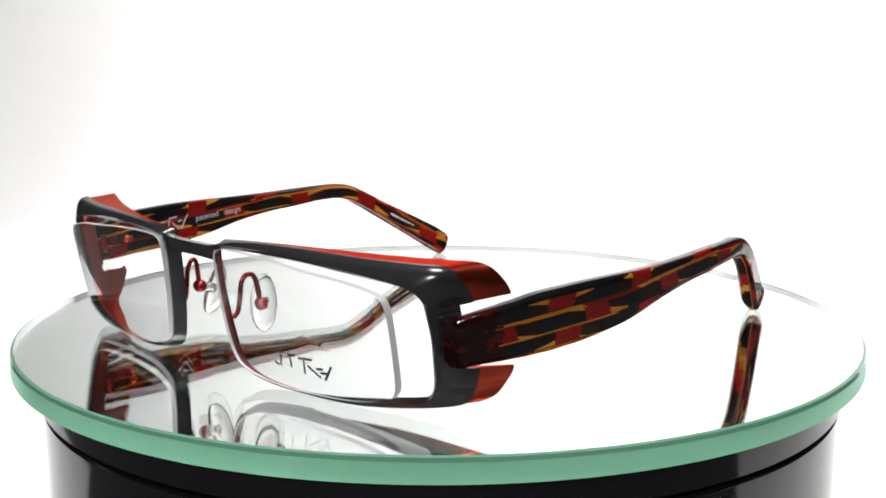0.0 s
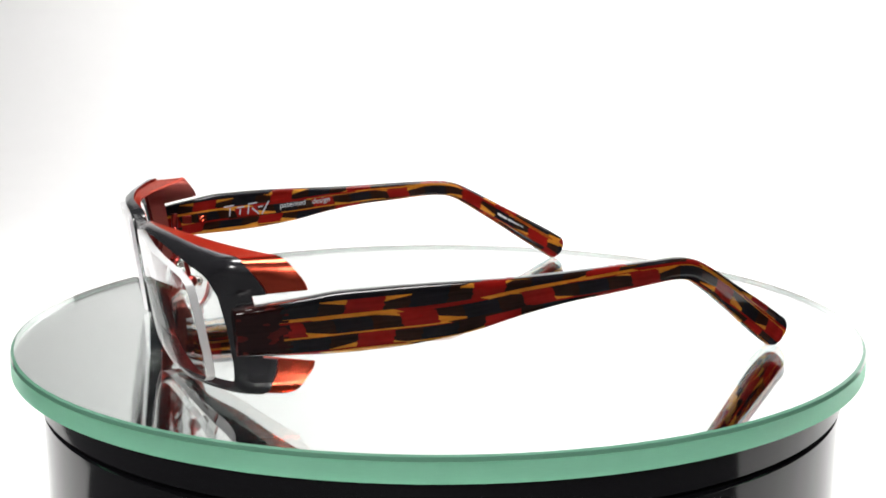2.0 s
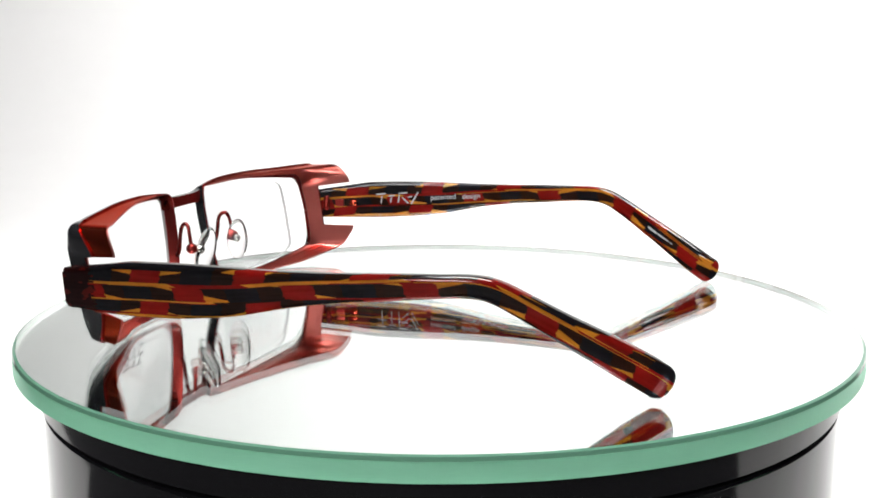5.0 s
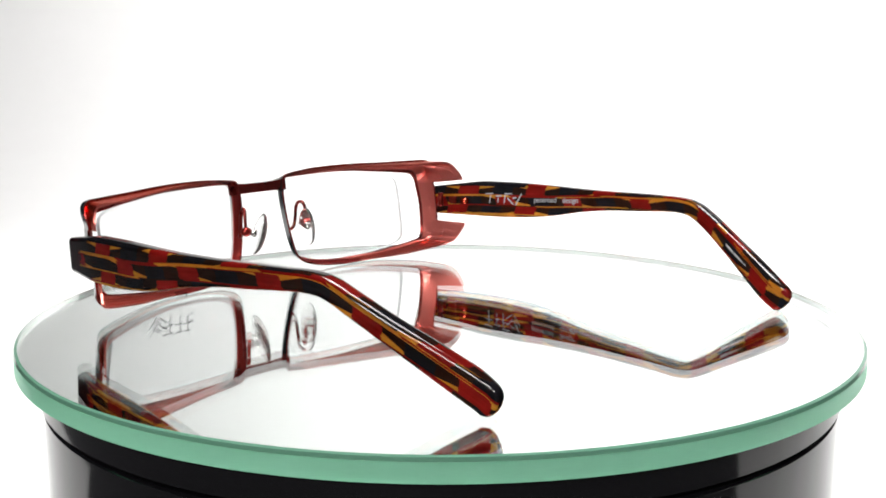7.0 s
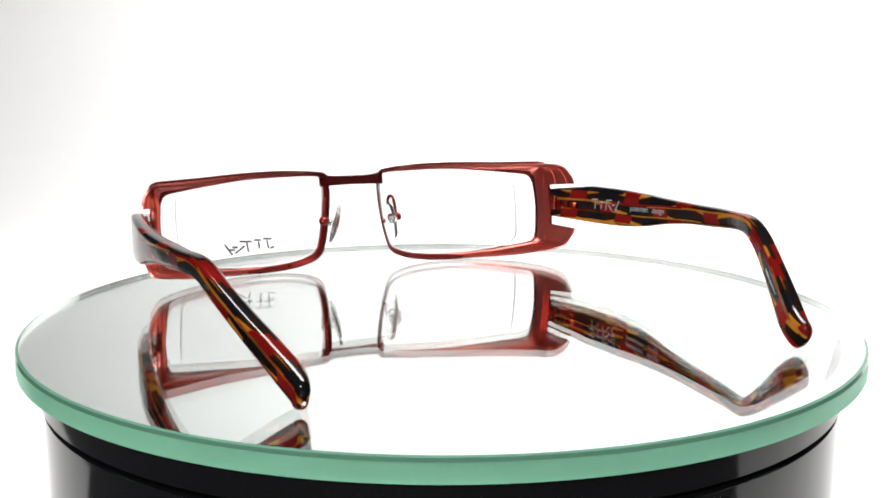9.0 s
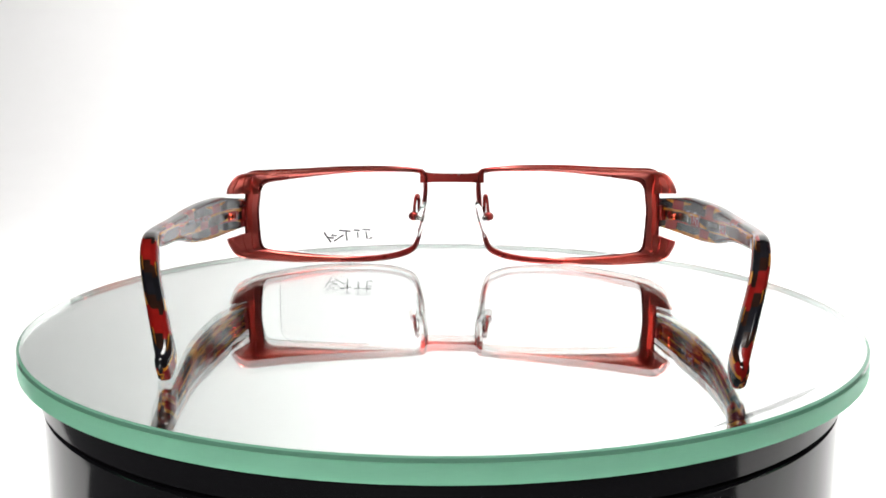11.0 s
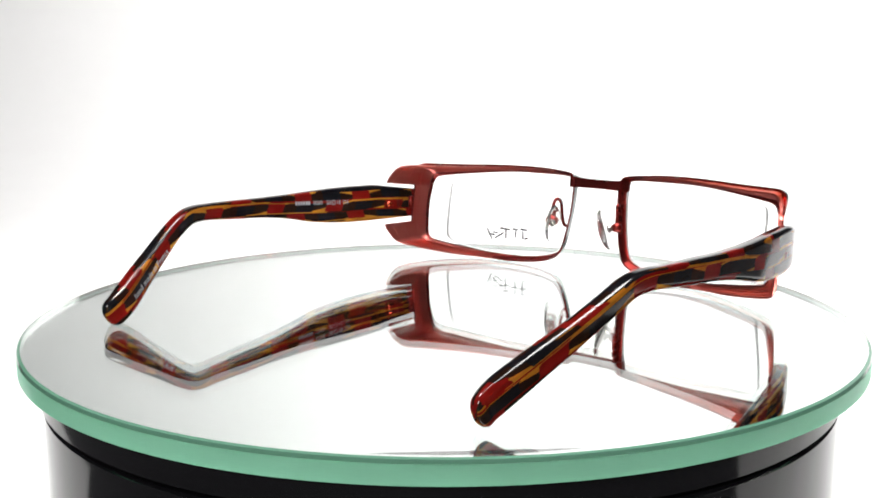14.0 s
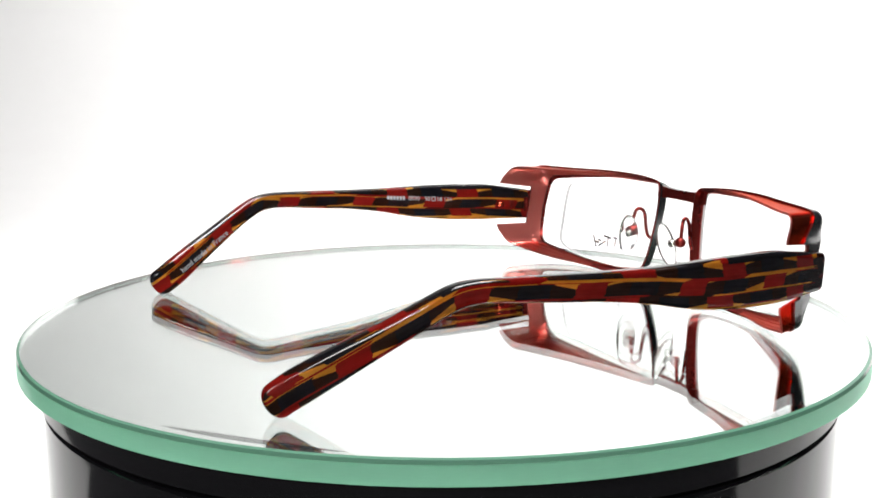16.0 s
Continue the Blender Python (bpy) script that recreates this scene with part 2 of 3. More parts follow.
def settle(side, p):
    """A point of the wearer's left half, in mm, onto either half in metres; the frame is a little bent, so the other end stands higher."""
    z = p.z + (0.05 * (p.z - 7) * min(1, abs(p.x) / 60) if side < 0 else 0)
    return Vector((side * p.x, p.y, z)) * MM


def rim_keys():
    rows = []
    for x, z, rx, ry, rz, black, steep in RIM + NASAL:
        y = rim_y(x, z)
        rows.append((x, y, z, rx, y + ry if ry > 0 else ry, rz, black, steep))
    return rows


def slim(s):
    """How wire-like the rim is: 1 round the nose, 0 elsewhere."""
    s %= len(RIM + NASAL)
    return min(max((s - 14.5) / 1.5, 0), 1) if s > 12 else max(0, 1 - s)


def rim_point(keys, s, v, out=0.0):
    out *= 1 - 0.45 * slim(s)

    def at(s, v):
        x, y, z, rx, ry, rz, _, f = spline(keys, s, True)
        f = min(max(f, 0), 1)
        crest = math.sin(math.pi / 2 * min(v / 0.3, 1)) * 1.0
        w = (1 - f) * v + f * crest
        return Vector((x + (rx - x) * w, y + (ry - y) * v, z + (rz - z) * w))
    p = at(s, v)
    if out:
        ds, dv = at(s + 0.02, v) - at(s - 0.02, v), at(s, min(v + 0.02, 1)) - at(s, max(v - 0.02, 0))
        n = ds.cross(dv)
        n.normalize()
        if n.dot(p - Vector((34, p.y + 0.5, 15))) < 0:
            n = -n
        p = p + out * n
    return p


def rim_sheet(side, out_a, out_b, reach, tab, start=0.0, lip=None, lined=False):
    """A sheet round the opening between two offsets from the rim's surface, from start back to reach(s); tab: its reach between the slots;
    lip: the inner offset of a turned-in front edge; lined: the inner side takes the second material, round the nose the third."""
    keys, n = rim_keys(), len(RIM + NASAL)
    bm = bmesh.new()

    def strip(params, far):
        rows = []
        for s in params:
            vs = [start + (far(s) - start) * j / 9 for j in range(10)]
            if lip is not None:
                vs[1:3] = [0.055, 0.06]
            ring = [rim_point(keys, s, v, out_b) for v in vs]
            ring += [rim_point(keys, s, v, lip if lip is not None and v < 0.058 else out_a) for v in reversed(vs)]
            rows.append([settle(side, p) for p in ring])
        first = len(bm.faces)
        g = grid(bm, rows, closed_v=True)
        bm.faces.ensure_lookup_table()
        for q, f in enumerate(bm.faces[first:]):
            f.material_index = (2 if slim(params[q // 20]) > 0.5 else 1) if lined and 9 <= q % 20 <= 18 else 0
        bm.faces.new(g[0])
        bm.faces.new(g[-1])
    steps = 12
    span = n - (SLOT_B - SLOT_A)
    strip([SLOT_B + i / steps for i in range(span * steps + 1)], reach)
    strip([SLOT_A + i / steps for i in range((SLOT_B - SLOT_A) * steps + 1)], lambda s: tab)
    return bm


def lens_mesh(side):
    outline = [(9.7, 25.0), (10.3, 27.2), (12.5, 28.0), (18, 28.1), (25, 27.9), (32, 27.3), (39, 26.7), (45.5, 26.1), (51, 25.2), (53.8, 24.2), (55.2, 22.2), (55.4, 16.4),
               (55.2, 11), (54.9, 6.9), (53.8, 5.0), (51, 3.7), (45, 2.6), (37, 2.1), (28, 1.9), (20, 2.5), (15.2, 3.7), (12.6, 5.5), (11.0, 10), (9.9, 18)]
    bm = bmesh.new()
    ring = [spline(outline, i / 8, True) for i in range(len(outline) * 8)]
    cx, cz = 33.0, 15.0
    shrink = [0.0, 0.3, 0.6, 0.85, 0.95, 1.0]
    thick = 1.6

    def at(x, z, back):
        return settle(side, Vector((x, lens_y(x, z) + back, z)))
    rows = []
    for back, rings in ((0.0, shrink[1:]), (thick, shrink[:0:-1])):
        for q in rings:
            rows.append([at(cx + (x - cx) * q, cz + (z - cz) * q, back) for x, z in ring])
    vs = grid(bm, rows, closed_v=True)
    for row, back in ((vs[0], 0.0), (vs[-1], thick)):
        c = bm.verts.new(at(cx, cz, back))
        for j in range(len(row)):
            bm.faces.new((c, row[j], row[(j + 1) % len(row)]))
    bm.faces.ensure_lookup_table()
    m = len(ring)
    for f in bm.faces[4 * m:5 * m]:
        f.material_index = 1
    return bm


# stations along a temple: y, z of the axis, height, outer x
TEMPLE = [(-65.2, 16.3, 8.6, 66.9), (-60, 16.7, 9.5, 68.3), (-52, 17.3, 10.7, 70.2), (-47, 17.7, 11.4, 71.0), (-42, 17.9, 11.5, 71.5), (-33, 18.3, 11.2, 72.2), (-22, 19.0, 9.8, 72.7),
          (-11, 20.1, 7.4, 72.5), (0, 21.0, 5.9, 71.9), (10, 21.6, 5.4, 71.2), (20, 22.2, 4.7, 70.4), (26, 22.3, 4.6, 69.4), (30.5, 21.4, 4.7, 68.4), (36, 18.5, 5.0, 66.9),
          (43, 14.2, 5.6, 64.2), (50, 9.9, 6.5, 61.2), (56, 6.1, 7.2, 58.6), (60.9, 3.0, 7.5, 56.5)]


def temple_frame(t, bow=0.0):
    y, z, h, x = spline(TEMPLE, t)
    x += bow * math.sin(math.pi * min(max((y + 65) / 126, 0), 1))
    y2, z2, _, _ = spline(TEMPLE, min(t + 0.05, len(TEMPLE) - 1))
    y1, z1, _, _ = spline(TEMPLE, max(t - 0.05, 0))
    along = Vector((0, y2 - y1, z2 - z1)).normalized()
    return Vector((x, y, z)), h, along, Vector((0, -along.z, along.y))


def temple_width(t):
    """Thickness, in mm: fuller behind the ear, thin at the tip."""
    return 3.7 + 0.75 * math.sin(math.pi / 2 * min(1, max(0, (t - 10) / 2.5))) - 1.5 * max(0, t - 16) ** 1.5


def temple_mesh(bow):
    bm = bmesh.new()
    uv = bm.loops.layers.uv.new("UVMap")
    n = len(TEMPLE) - 1
    ts = [i / 8 for i in range(n * 8 + 1)]
    rows, coords, run, last = [], [], 0.0, None

    def section(x, h, w, corner):
        pts = []
        for cx, cz, a0 in ((0 - corner, h / 2 - corner, 0), (-w + corner, h / 2 - corner, 90), (-w + corner, -h / 2 + corner, 180), (-corner, -h / 2 + corner, 270)):
            keep = min(0.25, 0.2 * (min(w, h) - 2 * corner))
            for k in (0, 0, 1, 2, 3, 4, 5, 5):
                a = radians(a0 + k * 18)
                pts.append((cx + corner * math.cos(a), cz + corner * math.sin(a)))
            first, last_a = radians(a0), radians(a0 + 90)
            pts[-8] = (pts[-8][0] + keep * math.sin(first), pts[-8][1] - keep * math.cos(first))
            pts[-1] = (pts[-1][0] - keep * math.sin(last_a), pts[-1][1] + keep * math.cos(last_a))
        return pts
    extra = [(d, (1 - (d / 2.75) ** 2.2) ** (1 / 2.2)) for d in (0.3, 0.6, 0.95, 1.3, 1.65, 1.95, 2.2, 2.42, 2.58, 2.68, 2.74)]
    stations = [(t, 0.0, 1.0) for t in ts] + [(n, d, q) for d, q in extra]
    for t, ahead, q in stations:
        p, h, along, up = temple_frame(t, bow)
        p = p + along * ahead
        w = temple_width(t)
        if last is not None:
            run += (p - last).length
        last = p.copy()
        hh, ww = h * q, w * (1 - (1 - q) * 0.7)
        corner = min(1.15 + 0.4 * min(1, max(0, (t - 9) / 4)), hh * 0.47, ww * 0.47) if t > 0.5 else 0.9
        pts = section(p.x, hh, ww, corner)
        rows.append([(Vector((p.x - (w - ww) / 2, p.y, p.z)) + Vector((a, 0, 0)) + up * b) * MM for a, b in pts])
        over = lambda a, b: 6 * (1 if b > 0 else -1) * (-ww + corner * 0.6 < a < -corner * 0.6)
        coords.append([(run, b + over(a, b) + (40 if a < -ww / 2 else 0)) for a, b in pts])
    vs = grid(bm, rows, closed_v=True)
    caps = [bm.faces.new(vs[0]), bm.faces.new(vs[-1])]
    where = {}
    for i, r in enumerate(vs):
        for j, v in enumerate(r):
            where[v] = coords[i][j]
    for f in bm.faces:
        us = [where[l.vert] for l in f.loops]
        far = sum(u[1] > 20 for u in us) > len(us) / 2
        for l, u in zip(f.loops, us):
            b = u[1] - (40 if u[1] > 20 else 0)
            l[uv].uv = (u[0], b + (40 if far else 0))
    bmesh.ops.bevel(bm, geom=[e for e in caps[0].edges], offset=0.85 * MM, segments=4, affect="EDGES")
    return bm


BLACK_SLIP, RED_SLIP, AMBER_SLIP = (0.011, 0.011, 0.014), (0.27, 0.010, 0.008), (0.68, 0.25, 0.026)
BROWN_SLIP, CLEAR_END = (0.022, 0.010, 0.007), (0.022, 0.005, 0.005)
PERIOD = 24.7          # mm from one red slip to the next along a row


def acetate(name, outer, inner):
    """Laminated acetate: rows of red and black slips with amber and brown wedges between them, and thin amber sheets between the rows.
    outer and inner: where the red slips of the upper, middle and lower row begin, in mm from the hinge, and how long the clear front end is."""
    m, n, k, b = material(name)
    uvn = n.new("ShaderNodeUVMap")
    uvn.uv_map = "UVMap"
    sep = n.new("ShaderNodeSeparateXYZ")
    k.new(uvn.outputs[0], sep.inputs[0])

    def calc(op, a, c=None, d=None):
        x = n.new("ShaderNodeMath")
        x.operation = op
        for i, v in enumerate((a, c, d)):
            if v is None:
                continue
            if isinstance(v, (int, float)):
                x.inputs[i].default_value = v
            else:
                k.new(v, x.inputs[i])
        return x.outputs[0]

    def choose(f, a, c):
        x = n.new("ShaderNodeMix")
        x.data_type = "RGBA"
        k.new(f, x.inputs["Factor"])
        for socket, v in ((x.inputs["A"], a), (x.inputs["B"], c)):
            if isinstance(v, tuple):
                socket.default_value = (*v, 1)
            else:
                k.new(v, socket)
        return x.outputs["Result"]

    def random_of(*values):
        w, cv = n.new("ShaderNodeTexWhiteNoise"), n.new("ShaderNodeCombineXYZ")
        w.noise_dimensions = "3D"
        for i, v in enumerate(values):
            if isinstance(v, (int, float)):
                cv.inputs[i].default_value = v
            else:
                k.new(v, cv.inputs[i])
        k.new(cv.outputs[0], w.inputs["Vector"])
        return w.outputs["Value"]

    def waves(scale, stretch, detail=2):
        x, mp = n.new("ShaderNodeTexNoise"), n.new("ShaderNodeMapping")
        mp.inputs["Scale"].default_value = (stretch, 1, 1)
        k.new(uvn.outputs[0], mp.inputs[0])
        k.new(mp.outputs[0], x.inputs["Vector"])
        x.inputs["Scale"].default_value, x.inputs["Detail"].default_value = scale, detail
        return x.outputs["Fac"]
    u, v0 = sep.outputs[0], sep.outputs[1]
    is_in = calc("GREATER_THAN", v0, 20.0)
    v = calc("SUBTRACT", v0, calc("MULTIPLY", is_in, 40.0))
    # the sheets lie a little uneven
    vv = calc("ADD", v, calc("MULTIPLY", calc("SUBTRACT", waves(0.05, 0.8, 1), 0.5), 0.9))
    # fine layers slide past each other
    feather = calc("MULTIPLY", calc("SUBTRACT", random_of(calc("FLOOR", calc("DIVIDE", vv, 0.42)), 3.0, is_in), 0.5), 0.5)

    def row(start, high, low, lane):
        along = calc("ADD", calc("MULTIPLY_ADD", v, 0.35 if lane % 2 else -0.30, u), calc("ADD", feather, -start))
        cycle = calc("DIVIDE", along, PERIOD)
        turn = calc("FLOOR", cycle)
        at = calc("MULTIPLY", calc("SUBTRACT", cycle, turn), PERIOD)
        height = calc("DIVIDE", calc("SUBTRACT", vv, low), high - low)

        def wedge(begin, grow, seed):
            x = calc("DIVIDE", calc("SUBTRACT", at, begin), 5.1)
            r = random_of(turn, lane + 7.0, seed)
            flip = calc("GREATER_THAN", r, 0.5)
            rise = calc("ABSOLUTE", calc("SUBTRACT", height, flip))
            f = calc("MULTIPLY_ADD", rise, 1.25, calc("MULTIPLY", x if grow else calc("SUBTRACT", 1.0, x), 0.40))
            return choose(calc("LESS_THAN", f, calc("MULTIPLY_ADD", random_of(turn, lane + 3.0, seed + 5.0), 0.60, 0.14)), BROWN_SLIP, AMBER_SLIP)
        jig = calc("MULTIPLY", calc("SUBTRACT", random_of(turn, lane + 1.0, 4.0), 0.5), 1.2)
        col = choose(calc("GREATER_THAN", at, calc("ADD", 7.3, jig)), RED_SLIP, wedge(7.3, True, 1.0))
        col = choose(calc("GREATER_THAN", at, 12.3), col, BLACK_SLIP)
        return choose(calc("GREATER_THAN", at, calc("ADD", 19.7, jig)), col, wedge(19.7, False, 2.0))

    def sheet(share, seed):
        """A thin amber sheet between two rows, in lengths."""
        cut = random_of(calc("FLOOR", calc("DIVIDE", calc("MULTIPLY_ADD", vv, 3.0, u), 17.0)), seed, calc("FLOOR", calc("DIVIDE", vv, 0.40)))
        return choose(calc("LESS_THAN", cut, share), choose(calc("GREATER_THAN", cut, 0.72), BROWN_SLIP, RED_SLIP), AMBER_SLIP)

    def face(starts, clear, seed):
        one, two, three = starts
        col = choose(calc("LESS_THAN", u, 36.0), row(one, 4.4, 1.7, 0), BLACK_SLIP)
        lanes = ((4.3, row(one, 4.3, 1.8, 0)), (1.75, sheet(0.72, seed)), (1.05, row(two, 1.05, -1.7, 1)), (-1.7, sheet(0.22, seed + 1.0)),
                 (-2.1, row(three, -2.1, -4.5, 2)), (-4.5, sheet(0.55, seed + 2.0)), (-7.5, row(three + 9.0, -7.5, -10.0, 3)))
        for edge, c in lanes:
            col = choose(calc("LESS_THAN", vv, edge), col, c)
        # the front end holds few slips, in clear dark resin
        front = choose(calc("GREATER_THAN", waves(0.55, 0.35, 1), 0.60), CLEAR_END, (0.085, 0.008, 0.007))
        return choose(calc("LESS_THAN", calc("MULTIPLY_ADD", feather, 5.0, u), clear), col, front)
    colour = choose(is_in, face(*outer, 11.0), face(*inner, 17.0))
    # faint streaks and depth inside the slips
    sc = n.new("ShaderNodeVectorMath")
    sc.operation = "SCALE"
    k.new(colour, sc.inputs[0])
    k.new(calc("MULTIPLY_ADD", calc("ADD", waves(1.6, 0.07, 3), waves(0.35, 0.5, 2)), 0.9, 0.10), sc.inputs["Scale"])
    ripple = n.new("ShaderNodeBump")
    ripple.inputs["Strength"].default_value, ripple.inputs["Distance"].default_value = 0.05, 0.0004
    k.new(waves(0.35, 0.4, 1), ripple.inputs["Height"])
    # the resin lets light through, more than it scatters back
    body, glow, gloss = n.new("ShaderNodeBsdfDiffuse"), n.new("ShaderNodeBsdfTranslucent"), n.new("ShaderNodeBsdfGlossy")
    k.new(sc.outputs[0], body.inputs["Color"])
    soft = n.new("ShaderNodeGamma")
    soft.inputs["Gamma"].default_value = 0.72
    k.new(sc.outputs[0], soft.inputs["Color"])
    k.new(soft.outputs[0], glow.inputs["Color"])
    gloss.inputs["Roughness"].default_value = 0.09
    both, top, fresnel = n.new("ShaderNodeMixShader"), n.new("ShaderNodeMixShader"), n.new("ShaderNodeFresnel")
    both.inputs[0].default_value, fresnel.inputs["IOR"].default_value = 0.60, 1.49
    for shader in (body, glow, gloss, fresnel):
        k.new(ripple.outputs[0], shader.inputs["Normal"])
    k.new(body.outputs[0], both.inputs[1])
    k.new(glow.outputs[0], both.inputs[2])
    k.new(fresnel.outputs[0], top.inputs[0])
    k.new(both.outputs[0], top.inputs[1])
    k.new(gloss.outputs[0], top.inputs[2])
    k.new(top.outputs[0], n["Material Output"].inputs["Surface"])
    n.remove(b)
    return m


# where the red slips of the three rows begin, and the clear front end, in mm
LEFT_OUT, LEFT_IN = ((19.0, 30.0, 22.8), 9.0), ((21.0, 33.0, 25.0), 2.0)
RIGHT_OUT, RIGHT_IN = ((5.0, 17.0, 10.0), 4.5), ((10.8, 24.8, 8.2), 2.5)


def lettering(text, height, at, right, up, parent, name="lettering", label="small pale grey printed lettering", mat=None):
    """Flat printed words, their start at a point, along right and up."""
    cu = bpy.data.curves.new("print", "FONT")
    cu.body, cu.size = text, 1.0
    tmp = bpy.data.objects.new("print", cu)
    scene.collection.objects.link(tmp)
    bpy.context.view_layer.update()
    me = bpy.data.meshes.new_from_object(tmp.evaluated_get(bpy.context.evaluated_depsgraph_get()))
    bpy.data.objects.remove(tmp)
    right, up = Vector(right).normalized(), Vector(up).normalized()
    nrm = right.cross(up)
    s = height / 0.7
    me.transform(Matrix(((right.x * s, up.x * s, nrm.x, at[0]), (right.y * s, up.y * s, nrm.y, at[1]), (right.z * s, up.z * s, nrm.z, at[2]), (0, 0, 0, 1))))
    me.transform(Matrix.Scale(MM, 4))
    me.materials.clear()
    me.materials.append(mat or PRINT)
    ob = new(name, me)
    ob.parent = parent
    return tagged(ob, label)


def strokes(lines, width, place, parent, name, label, mat):
    """Plain slanted bars: each a pair of (across, up) ends in mm, laid on a surface by place()."""
    bm = bmesh.new()
    for x0, z0, x1, z1 in lines:
        d = Vector((x1 - x0, z1 - z0))
        nx, nz = -d.y / d.length * width / 2, d.x / d.length * width / 2
        ends = []
        for f in (0, 0.5, 1):
            x, z = x0 + (x1 - x0) * f, z0 + (z1 - z0) * f
            ends.append([place(x + nx, z + nz), place(x - nx, z - nz)])
        grid(bm, ends)
    return part(name, bm, mat, parent, label)


def build_glasses():
    g = tagged(new("eyeglasses"), "rectangular eyeglasses, black and red metal front, mottled acetate temples", "eyeglasses")
    g.location = (0, 0, TOP)
    keys = rim_keys()
    far = lambda s: spline(keys, s, True)[6]
    for side in (1, -1):
        rim = part("rim", rim_sheet(side, 0.0, 0.55, lambda s: 1.0, 0.36, 0.065, lined=True), (RED, RED_IN, DARKRED), g, "red anodised metal rim with swept-back fins")
        crease(rim)
        crease(part("outer_shell", rim_sheet(side, 0.57, 1.0, lambda s: min(max(far(s), 0.3), 0.97), 0.38, 0.0, -0.46, True), (BLACK, DARKRED, DARKRED), rim, "black lacquered shell over the rim"))
        for low, high, reach, tab, mat, label in ((-0.46, -0.31, 0.28, 0.26, RED_IN, "red inner step of the rim, toned for the light inside"), (-0.30, -0.16, 0.56, 0.30, RED_IN, "red inner step of the rim, toned for the light inside"),
                                                  (-0.15, -0.01, 0.84, 0.34, RED_IN, "red inner step of the rim, toned for the light inside")):
            crease(part("inner_ledge", rim_sheet(side, low, high, lambda s: reach - (reach - 0.12) * slim(s), tab, 0.068), mat, rim, label))
        lens = part("lens", lens_mesh(side), (LENS, LENS_EDGE), g, "clear demo lens with a polished edge")
        crease(lens, 30)
        lens.visible_shadow = False
        if side == 1:
            # a scribbled mark, drawn as plain strokes
            marks = [(27.0, 9.9, 29.7, 10.1), (28.5, 9.5, 28.1, 7.0), (26.3, 7.5, 27.6, 7.1), (30.4, 9.7, 32.5, 9.9), (31.2, 9.3, 31.0, 7.2), (33.4, 9.5, 37.2, 9.8), (34.9, 9.3, 34.5, 6.5),
                     (35.6, 8.4, 38.7, 6.4), (37.8, 8.1, 39.6, 8.3), (38.7, 7.4, 40.5, 7.6), (41.9, 9.3, 39.6, 6.0)]
            strokes(marks, 0.54, lambda x, z: Vector((x - 0.8, lens_y(x - 0.8, z - 0.4) - 0.03, z - 0.4)) * MM, lens, "printed_mark", "black scribbled strokes printed on the lens", INK)
        # nose pad on its wire arm
        c = lambda *p: tuple(Vector((side * p[0], p[1], p[2])) * MM)
        arm_pts = [(9.7, -70.9, 13.0), (10.1, -70.0, 14.2), (10.3, -69.5, 17.0), (10.3, -69.2, 19.6), (10.4, -68.5, 21.2), (10.8, -67.4, 21.7), (11.1, -66.5, 21.0), (11.4, -66.0, 19.0), (11.6, -65.6, 16.6)]
        arm = part("pad_arm", tube([c(*spline(arm_pts, i / 6)) for i in range((len(arm_pts) - 1) * 6 + 1)], 0.52 * MM), DARKRED, g, "thin red wire arm of a nose pad")
        bm = bmesh.new()
        bmesh.ops.create_uvsphere(bm, u_segments=20, v_segments=12, radius=1.5 * MM)
        bmesh.ops.scale(bm, vec=(1.1, 1.0, 0.95), verts=bm.verts)
        bmesh.ops.translate(bm, vec=c(11.7, -65.3, 15.4), verts=bm.verts)
        part("pad_box", bm, DARKRED, arm, "small red ball mount")
        plate = Euler((radians(-10), radians(-14 * side), radians(-6 * side))).to_matrix().to_4x4()
        part("pad_plate", rounded_box((0.6 * MM, 1.5 * MM, 2.2 * MM), c(10.1, -63.3, 15.0), 0.3 * MM, plate), STEEL, arm, "polished steel plate inside the nose pad")
        part("screw", tube([c(11.2, -64.6, 15.2), c(9.6, -62.8, 15.2)], 0.85 * MM, 14), STEEL, arm, "steel pad screw")
        bm = bmesh.new()
        bmesh.ops.create_uvsphere(bm, u_segments=28, v_segments=18, radius=1.0)
        for v in bm.verts:
            x, y, z = v.co
            q = 1 - 0.28 * z
            v.co = Vector((1.25 * x - 0.5 * (y * y + 0.4 * z * z), 2.9 * y * (0.8 + 0.25 * q), 6.1 * z))
        turn = Euler((radians(-10), radians(-14 * side), radians(-6 * side))).to_matrix().to_4x4()
        bmesh.ops.transform(bm, matrix=turn @ Matrix.Diagonal((side, 1, 1, 1)), verts=bm.verts)
        bmesh.ops.scale(bm, vec=(MM, MM, MM), verts=bm.verts)
        bmesh.ops.translate(bm, vec=c(9.4, -62.8, 14.8), verts=bm.verts)
        pad = part("nose_pad", bm, PAD, g, "clear silicone nose pad")
        pad.visible_shadow = False
    # bridge
    bm = bmesh.new()
    rows = []
    for i in range(25):
        x = -10.2 + 20.4 * i / 24
        q = (x / 10.2) ** 2
        zt, zb, y = 27.9 + 0.9 * q * q, 25.2 - 0.3 * q, -74.9 - 0.3 * q
        rows.append([Vector((x, y - LEAN * (z - 27), z)) * MM for z, y in ((zt, y), (zt, y + 1.7), (zb, y + 1.7), (zb, y))])
    vs = grid(bm, rows, closed_v=True)
    bm.faces.new(vs[0])
    bm.faces.new(vs[-1])
    bmesh.ops.bevel(bm, geom=[e for e in bm.edges if len(e.link_faces) == 2 and e.calc_face_angle(0) > 1], offset=0.2 * MM, segments=2, affect="EDGES")
